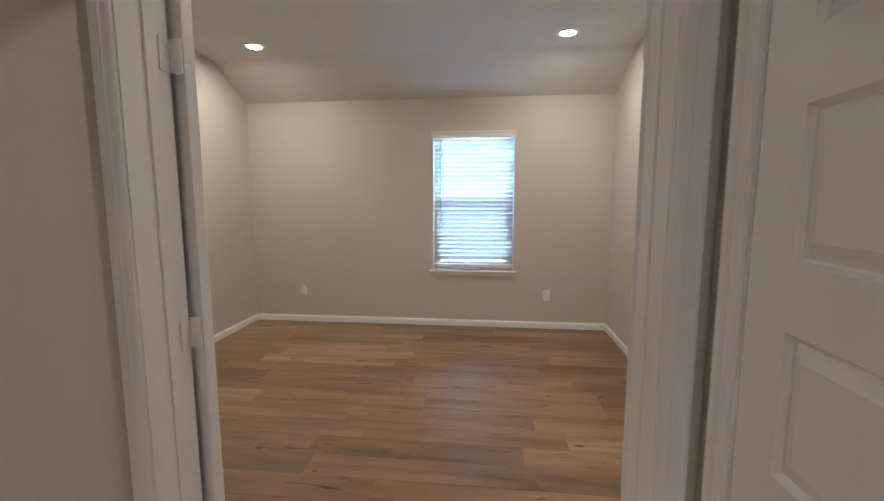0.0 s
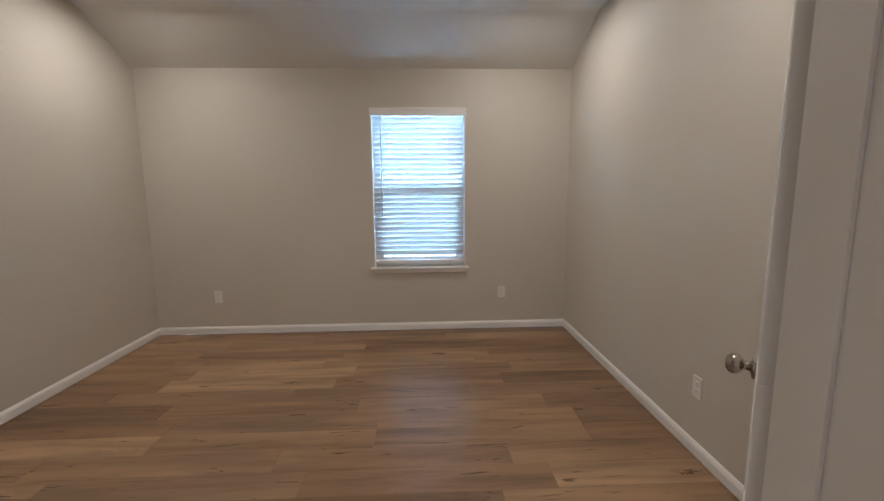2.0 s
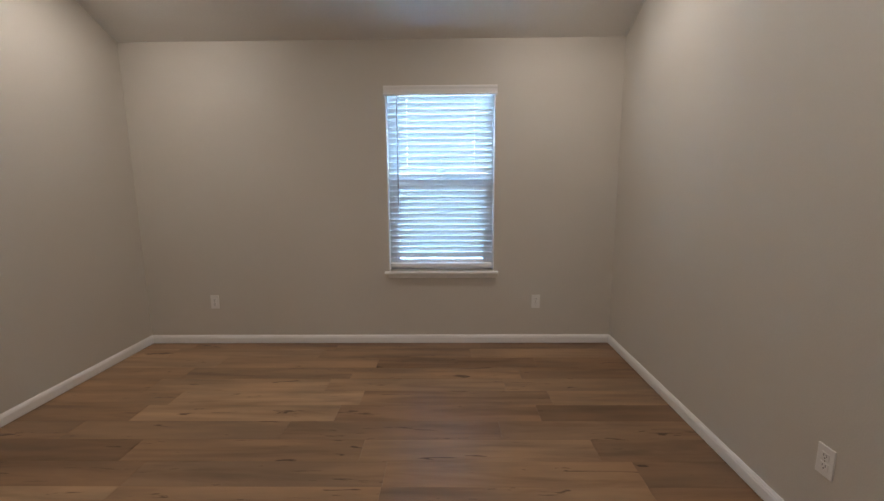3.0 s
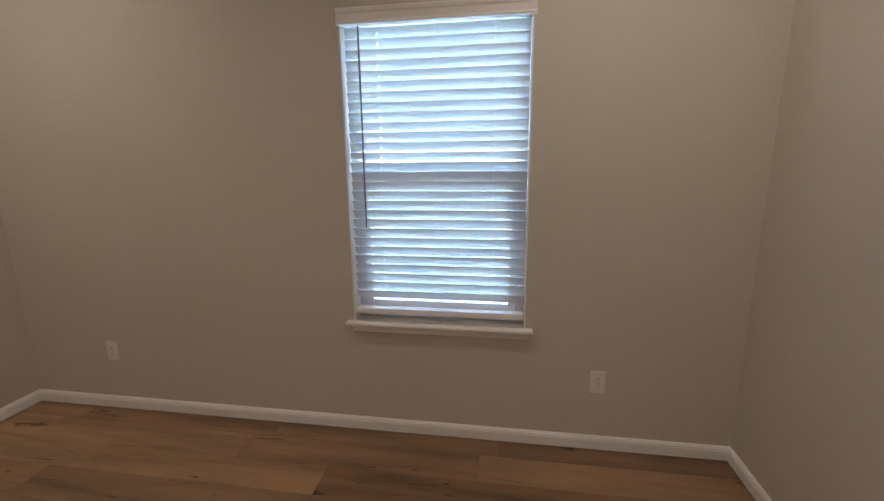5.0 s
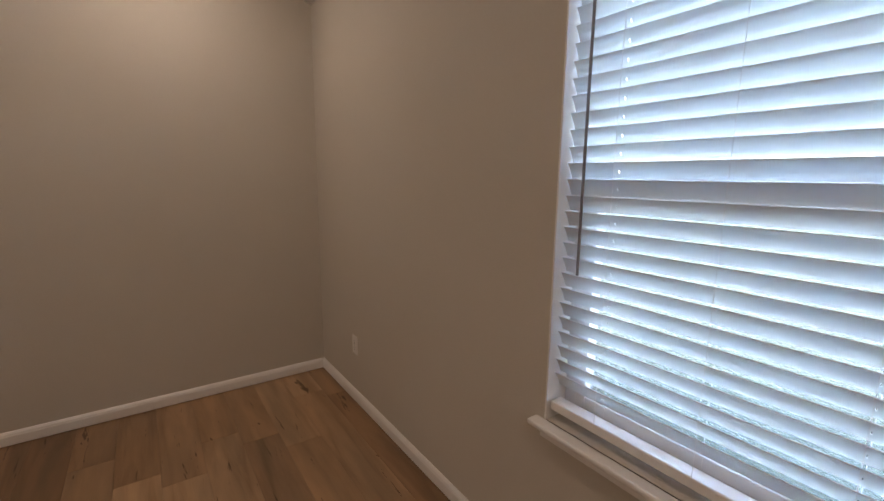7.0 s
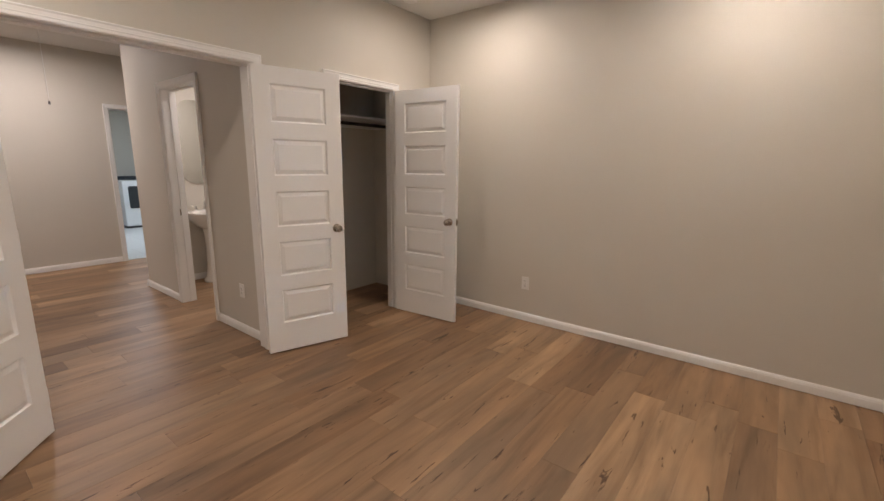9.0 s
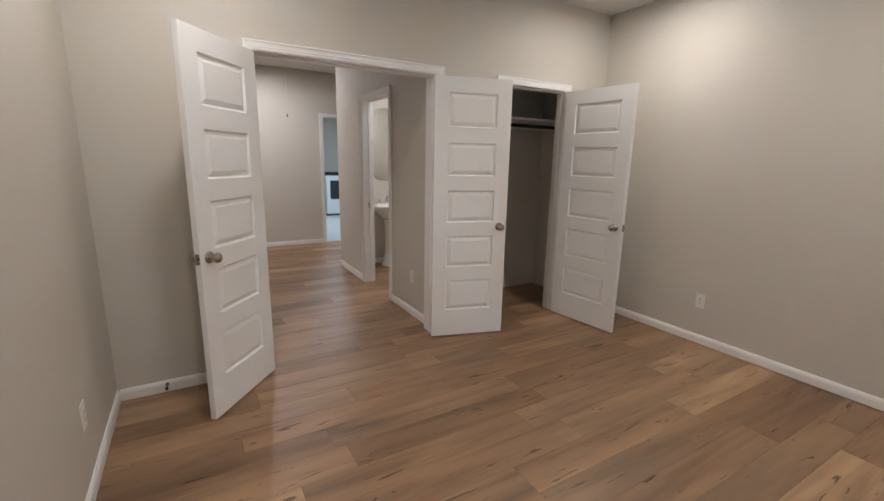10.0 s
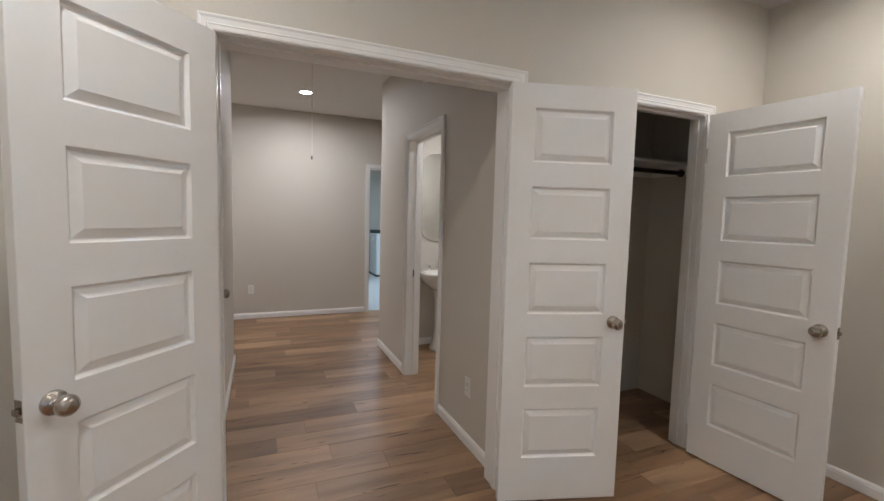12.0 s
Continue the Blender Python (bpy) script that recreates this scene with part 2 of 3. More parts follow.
structure("wall_hall_west", wall_along_y(bmesh.new(), -2.68, -ST, HW - .12, HW, TOP, [(BY0 - .02, BY1 + .02, 0, DH + .02)]), M_WALL,
          "greige painted hall wall with bathroom doorway")
DY0, DY1 = -1.125, -0.285
structure("wall_hall_east", wall_along_y(bmesh.new(), -2.58, -ST, HE, HE + .12, TOP, [(DY0 - .02, DY1 + .02, 0, DH + .02)]), M_WALL,
          "greige painted hall wall with a closed door")
structure("wall_hall_far", wall_along_x(bmesh.new(), -3.3, 3.2, FY - .12, FY, TOP, [(LX0 - .02, LX1 + .02, 0, DH + .05)]), M_WALL,
          "greige painted far hall wall with laundry doorway")
# two unseen walls, added at guessed places to close off the hall ends
structure("closing_wall_west", box(bmesh.new(), -3.3, -3.2, FY, -2.68, 0, TOP), M_WALL)
structure("closing_wall_east", box(bmesh.new(), 3.1, 3.2, FY, -2.58, 0, TOP), M_WALL)
structure("wall_lobby_north", box(bmesh.new(), HE + .12, 3.2, -2.58, -2.46, 0, TOP), M_WALL)
structure("wall_bath_south", box(bmesh.new(), -3.2, HW - .12, -2.68, -2.56, 0, TOP), M_WALL, "greige painted bathroom wall")
structure("wall_bath_west", box(bmesh.new(), -3.2, -3.1, -2.56, -0.92, 0, TOP), M_WALL)
structure("wall_laundry_east", box(bmesh.new(), -1.2, -1.1, -8.8, FY - .12, 0, TOP), M_WALL)
structure("wall_laundry_west", box(bmesh.new(), -3.3, -3.2, -8.8, FY - .12, 0, TOP), M_WALL)
structure("wall_laundry_south", box(bmesh.new(), -3.3, -1.1, -8.9, -8.8, 0, TOP), M_WALL)

# bedroom ceiling: flat, then sloping down to the window wall
bm = bmesh.new()
_prof = [(-0.001, ZC), (YB - 0.05, ZC), (YB - 0.02, ZC - 0.003), (YB + 0.012, ZC - 0.013), (YN, ZN), (YN, ZN + .45), (-0.001, ZN + .45)]
_rows = [[bm.verts.new((x, y, z)) for y, z in _prof] for x in (XW, XE)]
bm.faces.new(_rows[0])
bm.faces.new(_rows[1][::-1])
for i in range(len(_prof)):
    j = (i + 1) % len(_prof)
    bm.faces.new((_rows[0][i], _rows[0][j], _rows[1][j], _rows[1][i]))
structure("ceiling_bedroom", bm, M_CEIL, "matt off-white ceiling sloping down at the window wall")
structure("ceiling_hall", box(bmesh.new(), -3.2, 3.1, FY, -ST, HZ, HZ + .2), M_CEIL, "matt off-white hall ceiling")
structure("ceiling_closet", box(bmesh.new(), XW, HW - .12, -.82, -CT, 2.5, 2.6), M_CEIL)
structure("ceiling_bathroom", box(bmesh.new(), -3.1, HW - .12, -2.56, -.92, 2.6, 2.7), M_CEIL)
structure("ceiling_laundry", box(bmesh.new(), -3.2, -1.2, -8.8, FY - .12, 2.75, 2.85), M_CEIL)
# unseen slab over all rooms, added to stop sky light leaking in
structure("sky_block_slab", box(bmesh.new(), -3.4, 3.3, -9, YN + .2, TOP, TOP + .15), M_STUCCO)
structure("ground", box(bmesh.new(), -400, 400, -400, 600, -0.6, -0.35), M_GRASS, "grass outside the window")


# baseboards
BB = [(0, .005), (.014, .005), (.014, .052), (.0115, .059), (.011, .064), (.006, .072), (.004, .076), (0, .076)]


def baseboard(p, q, inside):
    """Board along the wall from p to q; inside is the wall's normal in plan."""
    bm = bmesh.new()
    rows = [[bm.verts.new((x + inside[0] * d, y + inside[1] * d, z)) for d, z in BB] for x, y in (p, q)]
    bm.faces.new(rows[0])
    bm.faces.new(rows[1][::-1])
    for i in range(len(BB)):
        j = (i + 1) % len(BB)
        bm.faces.new((rows[0][i], rows[0][j], rows[1][j], rows[1][i]))
    structure("baseboard", bm, M_TRIM, "white painted moulded baseboard")


CW = 0.060
baseboard((XW, YN), (XE, YN), (0, -1))
baseboard((XW, 0), (XW, YN - .014), (1, 0))
baseboard((XE, 0), (XE, YN - .014), (-1, 0))
baseboard((XW + .014, 0), (CX0 - CW - .005, 0), (0, 1))
baseboard((CX1 + CW + .005, 0), (DX0 - CW - .005, 0), (0, 1))
baseboard((DX1 + CW + .005, 0), (XE - .014, 0), (0, 1))
baseboard((HW, BY1 + CW + .005), (HW, -ST - .02), (1, 0))
baseboard((HW, -2.68), (HW, BY0 - CW - .005), (1, 0))
baseboard((HE, -2.58), (HE, DY0 - CW - .005), (-1, 0))
baseboard((HE - .014, -2.58), (3.1, -2.58), (0, -1))
baseboard((LX1 + CW + .005, FY), (3.1, FY), (0, 1))
baseboard((-3.2, -2.68), (HW + .014, -2.68), (0, -1))
baseboard((-3.1, -2.56), (HW - .12, -2.56), (0, 1))

# casings and jambs
CAS = [(.004, 0), (.004, .009), (.010, .012), (.022, .0125), (.026, .015), (.030, .0135), (.046, .015), (.052, .0185), (.057, .019), (.060, .016), (.060, 0)]


def casing(a0, a1, zt, place, wide=1.0):
    """Moulded casing round an opening a0..a1; place(a, depth, z) lays it in the world."""
    bm = bmesh.new()
    st = []
    for u, d in CAS:
        u *= wide
        st.append([bm.verts.new(place(*p)) for p in ((a0 - u, d, 0.001), (a0 - u, d, zt + u), (a1 + u, d, zt + u), (a1 + u, d, 0.001))])
    for s, t in zip(st, st[1:] + st[:1]):
        for i in range(3):
            bm.faces.new((s[i], s[i + 1], t[i + 1], t[i]))
    bm.faces.new([s[0] for s in st])
    bm.faces.new([s[3] for s in st][::-1])
    structure("trim", bm, M_TRIM, "white painted moulded door casing")


def jamb(a0, a1, zt, d0, d1, place, stop=0.5):
    """Lining of an opening between wall depths d0 and d1, with its stop."""
    bm = bmesh.new()

    def slab(s0, s1, e0, e1, z0, z1):
        vs = [bm.verts.new(place(a, d, z)) for a in (s0, s1) for d in (e0, e1) for z in (z0, z1)]
        for f in ((0, 1, 3, 2), (4, 6, 7, 5), (0, 4, 5, 1), (2, 3, 7, 6), (0, 2, 6, 4), (1, 5, 7, 3)):
            bm.faces.new([vs[i] for i in f])
    slab(a0 - .019, a0, d0, d1, 0.001, zt + .019)
    slab(a1, a1 + .019, d0, d1, 0.001, zt + .019)
    slab(a0, a1, d0, d1, zt, zt + .019)
    m = d0 + (d1 - d0) * stop
    slab(a0, a0 + .007, m - .017, m + .017, 0.001, zt)
    slab(a1 - .007, a1, m - .017, m + .017, 0.001, zt)
    slab(a0 + .007, a1 - .007, m - .017, m + .017, zt - .011, zt)
    structure("trim", bm, M_TRIM, "white painted door jamb with stop")


def room_side(a, d, z): return Vector((a, d, z))
def hall_side(a, d, z): return Vector((a, -ST - d, z))


casing(DX0, DX1, DH, room_side)
casing(DX0, DX1, DH, hall_side, 1.2)
jamb(DX0, DX1, DH, -ST, 0, room_side, 0.58)
casing(CX0, CX1, DH, room_side)
jamb(CX0, CX1, DH, -CT, 0, room_side, 0.45)
casing(BY0, BY1, DH, lambda a, d, z: Vector((HW + d, a, z)))
jamb(BY0, BY1, DH, -.12, 0, lambda a, d, z: Vector((HW + d, a, z)), 0.35)
casing(DY0, DY1, DH, lambda a, d, z: Vector((HE - d, a, z)))
jamb(DY0, DY1, DH, -.12, 0, lambda a, d, z: Vector((HE - d, a, z)), 0.45)
casing(LX0, LX1, DH + .03, lambda a, d, z: Vector((a, FY + d, z)))
jamb(LX0, LX1, DH + .03, -.12, 0, lambda a, d, z: Vector((a, FY + d, z)))

# ---- doors ----
LEAF_H, LEAF_T = 2.030, 0.035


def knob_mesh(steps=28):
    bm = bmesh.new()
    rings = [(.0, 0), (.032, 0), (.0325, .004), (.029, .008), (.017, .011), (.0125, .014), (.0115, .022), (.0125, .027), (.018, .031),
             (.0245, .037), (.0275, .045), (.0275, .052), (.0245, .060), (.017, .066), (.008, .0685), (0.0005, .069)]
    lathe(bm, rings[1:], steps=steps)
    return bm


def door_leaf(name, label, width, m, knob_z=0.905, flip=1, hinges=True, group="", bridge=True):
    """Five-panel leaf: its hinge edge on local x = 0, one face on y = 0, the thickness towards -y * flip."""
    door = thing(name, label, "door", m, group)
    z0, y0, y1 = 0.012, (-LEAF_T if flip > 0 else 0), (0 if flip > 0 else LEAF_T)
    stile, rail, top, gap = 0.112, 0.250, 0.112, 0.112
    zs, z = [], z0 + LEAF_H - top
    for _ in range(5):
        zs.append((z - rail, z))
        z -= rail + gap
    bm = bmesh.new()
    box(bm, 0, stile, y0, y1, z0, z0 + LEAF_H)
    box(bm, width - stile, width, y0, y1, z0, z0 + LEAF_H)
    cuts = [z0] + [q for lo, hi in zs[::-1] for q in (lo, hi)] + [z0 + LEAF_H]
    for lo, hi in zip(cuts[::2], cuts[1::2]):
        box(bm, stile, width - stile, y0, y1, lo, hi)
    bmesh.ops.remove_doubles(bm, verts=bm.verts, dist=0.0001)
    outer = [e for e in bm.edges if all(abs(v.co.x) < 1e-4 for v in e.verts) or all(abs(v.co.x - width) < 1e-4 for v in e.verts)]
    outer = [e for e in outer if abs(e.verts[0].co.z - e.verts[1].co.z) > 0.3]
    bmesh.ops.bevel(bm, geom=outer, offset=0.003, segments=2, affect="EDGES", profile=0.5)
    part("door_frame", bm, M_DOOR, door)
    # one moulded panel, shared
    w, bm = width - 2 * stile, bmesh.new()
    for side in (1, -1):
        face = (y1 if side > 0 else y0)
        rings = []
        for inset, depth in ((0, 0), (.003, .0045), (.007, .0105), (.011, .0125), (.034, .0040), (.038, .0022), (.040, .0022)):
            y = face - side * depth
            rings.append([bm.verts.new(p) for p in ((inset, y, inset), (w - inset, y, inset), (w - inset, y, rail - inset), (inset, y, rail - inset))])
        for a, c in zip(rings, rings[1:]):
            for i in range(4):
                bm.faces.new((a[i], a[(i + 1) % 4], c[(i + 1) % 4], c[i]))
        bm.faces.new(rings[-1])
    data = mesh_of("panel", bm, M_DOOR)
    for lo, hi in zs:
        p = new("panel", data)
        p.parent, p.location = door, (stile, 0, lo)
    kx = width - 0.062
    for side in (1, -1):
        face = (y1 if side > 0 else y0)
        turn = pose(kx, face, z0 + knob_z, -90 * side)
        k = part("knob", knob_mesh(), M_NICKEL, door, "satin nickel door knob", True)
        k.matrix_basis = turn
    bm = box(bmesh.new(), width, width + .0015, (y0 + y1) / 2 - .0125, (y0 + y1) / 2 + .0125, z0 + knob_z - .028, z0 + knob_z + .028)
    latch = part("latch_plate", bm, M_NICKEL, door, "satin nickel latch plate")
    bm = box(bmesh.new(), width + .001, width + .012, (y0 + y1) / 2 - .007, (y0 + y1) / 2 + .007, z0 + knob_z - .008, z0 + knob_z + .008, 0.002)
    part("latch_bolt", bm, M_NICKEL, latch)
    if hinges:
        for hz in (0.20, 1.02, 1.80):
            bm = lathe(bmesh.new(), [(.0065, -.045), (.0065, .045)], pose(-.005, y1 if hinges > 0 else y0, z0 + hz), 12)
            box(bm, -.0015, .0008, min(y0, y1) + .004, max(y0, y1), z0 + hz - .045, z0 + hz + .045)
            if bridge:
                yk = y1 - .004 if hinges > 0 else y0
                box(bm, -.026, 0, yk, yk + .004, z0 + hz - .045, z0 + hz + .045)
            part("hinge", bm, M_TRIM, door, "white painted hinge")
    return door


def leaf_pose(hx, hy, fx, fy):
    return pose(hx, hy, 0, 0, 0, math.degrees(math.atan2(fy - hy, fx - hx)))


# leaves stand where they were left open
door_leaf("door", "white five-panel door leaf standing wide open into the bedroom", 0.598, leaf_pose(0.284, 0.035, 0.664, 0.490), hinges=-1, group="double door leaves")
WEST = leaf_pose(-0.930, 0.050, -1.506, 0.226)
west_leaf = door_leaf("door", "white five-panel door leaf folded back almost against the wall", 0.610, WEST, flip=-1, hinges=0, group="double door leaves")
for hz in (0.212, 1.032, 1.812):                         # hinges between the jamb and the edge of the folded leaf
    bm = box(bmesh.new(), DX0 + .0005, DX0 + .003, -.036, .004, hz - .045, hz + .045)
    box(bm, DX0 + .0005, -.938, .001, .006, hz - .045, hz + .045)
    lathe(bm, [(.0065, -.047), (.0065, .047)], pose(DX0 + .020, .008, hz), 12)
    for sz in (-.03, .0, .03):
        lathe(bm, [(.0042, 0), (.0042, .0012), (.002, .0016)], pose(DX0 + .003, -.018, hz + sz, 0, 90, 0), 8)
    bmesh.ops.transform(bm, matrix=WEST.inverted(), verts=bm.verts)
    part("hinge", bm, M_TRIM, west_leaf, "white painted hinge")
door_leaf("door", "white five-panel closet door standing open at a right angle", 0.660, leaf_pose(-2.266, 0.050, -2.326, 0.706), flip=-1)
door_leaf("door", "white five-panel hall door, closed in its frame", 0.834, leaf_pose(HE + .003, DY1 - .003, HE + .003, DY0), flip=-1, hinges=-1, bridge=False)

# strike plate of the bathroom doorway
strike = thing("strike_plate", "satin nickel strike plate on the bathroom door jamb", "strike plate")
part("plate", box(bmesh.new(), HW - .085, HW - .050, BY0, BY0 + .002, .885, .945, .0008), M_NICKEL, strike)

# ---- window ----
win = new("window_1")
tagged(win, "white vinyl single-hung window in a drywall opening", "window", kind="structure")
bm = bmesh.new()
for x0, x1, z0, z1 in ((WX0, WX0 + .006, WZ0, WZ1), (WX1 - .006, WX1, WZ0, WZ1), (WX0 + .006, WX1 - .006, WZ1 - .006, WZ1)):
    box(bm, x0, x1, YN - .004, YN + .15, z0, z1)
part("window_lining", bm, M_TRIM, win)
FY0, FY1 = YN + .085, YN + .135
bm = bmesh.new()
fx0, fx1 = WX0 + .006, WX1 - .006
for x0, x1, z0, z1 in ((fx0, fx0 + .045, WZ0, WZ1 - .006), (fx1 - .045, fx1, WZ0, WZ1 - .006), (fx0 + .045, fx1 - .045, WZ0, WZ0 + .05),
                       (fx0 + .045, fx1 - .045, WZ1 - .055, WZ1 - .006)):
    box(bm, x0, x1, FY0, FY1, z0, z1, .003)
part("window_frame", bm, M_VINYL, win)
part("meeting_rail", box(bmesh.new(), fx0 + .045, fx1 - .045, FY0 - .012, FY1 - .01, 1.345, 1.402, .003), M_VINYL, win)
bm = bmesh.new()
for x0, x1, z0, z1 in ((fx0 + .045, fx0 + .08, WZ0 + .05, 1.345), (fx1 - .08, fx1 - .045, WZ0 + .05, 1.345), (fx0 + .08, fx1 - .08, WZ0 + .05, WZ0 + .09)):
    box(bm, x0, x1, FY0 - .008, FY1 - .015, z0, z1, .003)
part("lower_sash", bm, M_VINYL, win)
for z0, z1, y in ((WZ0 + .09, 1.345, FY0 + .012), (1.402, WZ1 - .055, FY0 + .030)):
    ob = part("pane", box(bmesh.new(), fx0 + .046, fx1 - .046, y, y + .004, z0 + .001, z1 - .001), M_GLASS, win)
    ob.visible_shadow = False
M_SCREEN, _nt, _b = material("insect_screen", (0.06, 0.065, 0.07), 0.7)
_t = _nt.nodes.new("ShaderNodeBsdfTransparent")
_m = _nt.nodes.new("ShaderNodeMixShader")
_m.inputs[0].default_value = 0.22
_nt.links.new(_t.outputs[0], _m.inputs[1])
_nt.links.new(_b.outputs[0], _m.inputs[2])
_nt.links.new(_m.outputs[0], _nt.nodes["Material Output"].inputs[0])
part("insect_screen", box(bmesh.new(), fx0 + .046, fx1 - .046, FY0 + .040, FY0 + .0405, WZ0 + .051, 1.345), M_SCREEN, win, "fine grey insect screen")
bm = box(bmesh.new(), WX0 - .036, WX1 + .036, YN - .046, YN + .0, .618, .6375, .006)
box(bm, WX0 + .001, WX1 - .001, YN, YN + .084, .618, .6375)
part("window_sill", bm, M_TRIM, win, "white painted window stool")
bm = box(bmesh.new(), WX0 - .006, WX1 + .018, YN - .016, YN, .580, .618, .004)
box(bm, WX0 - .002, WX1 + .014, YN - .024, YN - .012, .606, .618, .003)
part("apron", bm, M_TRIM, win)

# ---- blind ----
blind = thing("window_blind", "white faux-wood horizontal blind, lowered with slats tilted", "blind")
PITCH, SLATS, YB2 = 0.0466, 29, YN + .036
bx0, bx1 = WX0 + .009, WX1 - .009
CORDS = (-0.553, -0.281, -0.008)
bm = bmesh.new()
_p = [(0, 0), (-.018, .004), (-.018, .012), (-.013, .020), (-.013, .048), (-.018, .056), (-.020, .070), (-.016, .074), (0, .074)]
_r = [[bm.verts.new((x, YN + .004 + d, 2.058 + z)) for d, z in _p] for x in (WX0 - .010, WX1 + .012)]
bm.faces.new(_r[0]); bm.faces.new(_r[1][::-1])
for i in range(len(_p)):
    j = (i + 1) % len(_p)
    bm.faces.new((_r[0][i], _r[0][j], _r[1][j], _r[1][i]))
part("valance", bm, M_TRIM, blind, "white moulded valance")
part("headrail", box(bmesh.new(), bx0, bx1, YN + .012, YN + .062, 2.062, 2.108, .002), M_VINYL, blind)
TILT = radians(63)
bm = bmesh.new()
xs = [bx0 + .002] + [c + d for c in CORDS[::2] for d in (-.0014, .0014)] + [bx1 - .002]
grid = {}
for k in range(7):
    u = -0.025 + 0.05 * k / 6
    sag = 0.0022 * (1 - (u / .025) ** 2)
    for side, h in enumerate((0.0013, -0.0013)):
        yy = u * math.cos(TILT) + (sag + h) * math.sin(TILT)
        zz = -u * math.sin(TILT) + (sag + h) * math.cos(TILT)
        for n, x in enumerate(xs):
            grid[k, side, n] = bm.verts.new((x, yy, zz))
for n in range(len(xs) - 1):
    slot = n % 2 == 1                                    # a route hole for the cord through the middle of the slat
    for k in range(6):
        if slot and k == 3:
            continue
        for side in (0, 1):
            bm.faces.new((grid[k, side, n], grid[k, side, n + 1], grid[k + 1, side, n + 1], grid[k + 1, side, n]))
    for k in (0, 6) + ((3, 4) if slot else ()):
        bm.faces.new((grid[k, 0, n], grid[k, 0, n + 1], grid[k, 1, n + 1], grid[k, 1, n]))
for n in range(len(xs)):
    for k in (range(6) if n in (0, len(xs) - 1) else (3,)):
        bm.faces.new((grid[k, 0, n], grid[k + 1, 0, n], grid[k + 1, 1, n], grid[k, 1, n]))
slat_data = mesh_of("slat", bm, M_SLAT)
for i in range(SLATS):
    ob = new("slat", slat_data)
    ob.parent, ob.location = blind, (0, YB2, 2.077 - i * PITCH)
    ob.rotation_euler = (radians(random.uniform(-0.7, 0.7)), 0, 0)
part("bottom_rail", box(bmesh.new(), bx0 + .001, bx1 - .001, YB2 - .026, YB2 + .022, .672, .702, .004), M_TRIM, blind, "white bottom rail")
for cx in CORDS:
    for dy in (-.0235, .0235):
        bm = tube(bmesh.new(), [(cx, YB2 + dy, 2.06), (cx, YB2 + dy, .702)], .0007, 6)
        part("ladder_cord", bm, M_CORD, blind)
bm = tube(bmesh.new(), [(-.628, YN - .012, 2.055), (-.629, YN - .010, 1.6), (-.631, YN - .006, 1.13)], .0042, 8)
part("tilt_wand", bm, M_WAND, blind, "thin grey tilt wand")

# ---- recessed lights ----


def recessed(x, y, z):
    lamp = thing("recessed_light", "round white recessed ceiling light, lit", "ceiling light", pose(x, y, z), "recessed lights")
    bm = bmesh.new()
    rings = [(.092, 0), (.092, -.003), (.086, -.006), (.066, -.006), (.060, -.002), (.060, .001)]
    steps = 40
    rows = [[bm.verts.new((r * math.cos(a), r * math.sin(a), q)) for a in (2 * math.pi * i / steps for i in range(steps))] for r, q in rings]
    for a, c in zip(rows, rows[1:]):
        for i in range(steps):
            bm.faces.new((a[i], a[(i + 1) % steps], c[(i + 1) % steps], c[i]))
    part("trim_ring", bm, M_PLASTIC, lamp, "", True)
    part("diffuser", lathe(bmesh.new(), [(.0595, -.0005), (.0595, -.003), (.050, -.004)], steps=40), M_GLOW, lamp, "glowing diffuser")


for lx, ly in LAMPS:
    recessed(lx, ly, ZC)
recessed(-0.33, -3.37, HZ)

# ---- small fixtures ----
det = thing("smoke_detector", "round white smoke detector on the ceiling", "smoke detector", pose(-2.265, 0.245, ZC))
part("base", lathe(bmesh.new(), [(.068, 0), (.068, -.012)], steps=36), M_PLASTIC, det, "", True)
part("cover", lathe(bmesh.new(), [(.062, -.012), (.062, -.022), (.056, -.034), (.045, -.039), (.012, -.041)], steps=36), M_PLASTIC, det, "", True)


def outlet(m, kind="outlet"):
    """Duplex outlet or switch plate; local x across, z up, y out of the wall."""
    if kind == "outlet":
        o = thing("wall_outlet", "white duplex outlet with cover plate on the wall", "outlet", m, "wall outlets")
    else:
        o = thing("light_switch", "white rocker light switch on the hall wall", "switch", m)
    part("plate", box(bmesh.new(), -.036, .036, 0, .0055, -.0585, .0585, .0025), M_PLASTIC, o)
    if kind == "outlet":
        for z in (-.0195, .0195):
            r = part("receptacle", box(bmesh.new(), -.017, .017, .004, .0072, z - .0145, z + .0145, .0018), M_PLASTIC, o)
            bm = box(bmesh.new(), -.0075, -.0053, .0068, .0076, z - .001, z + .008)
            box(bm, .0053, .0075, .0068, .0076, z - .001, z + .007)
            box(bm, -.0022, .0022, .0068, .0076, z - .0095, z - .0055)
            part("slots", bm, M_DARK, r)
        part("screw", lathe(bmesh.new(), [(.003, 0), (.003, .0012)], pose(0, .0052, 0, -90), 10), M_NICKEL, o)
    else:
        part("rocker", box(bmesh.new(), -.0165, .0165, .004, .0085, -.033, .033, .002), M_PLASTIC, o)


outlet(pose(-2.233, YN, .373, 0, 0, 180))
outlet(pose(.518, YN, .371, 0, 0, 180))
outlet(pose(XW, 1.15, .356, 0, 0, -90))
outlet(pose(XE, 1.433, .364, 0, 0, 90))
outlet(pose(XE, .79, .358, 0, 0, 90))
outlet(pose(HW, -.505, .37, 0, 0, -90))
outlet(pose(.276, FY, .395, 0, 0, 0))
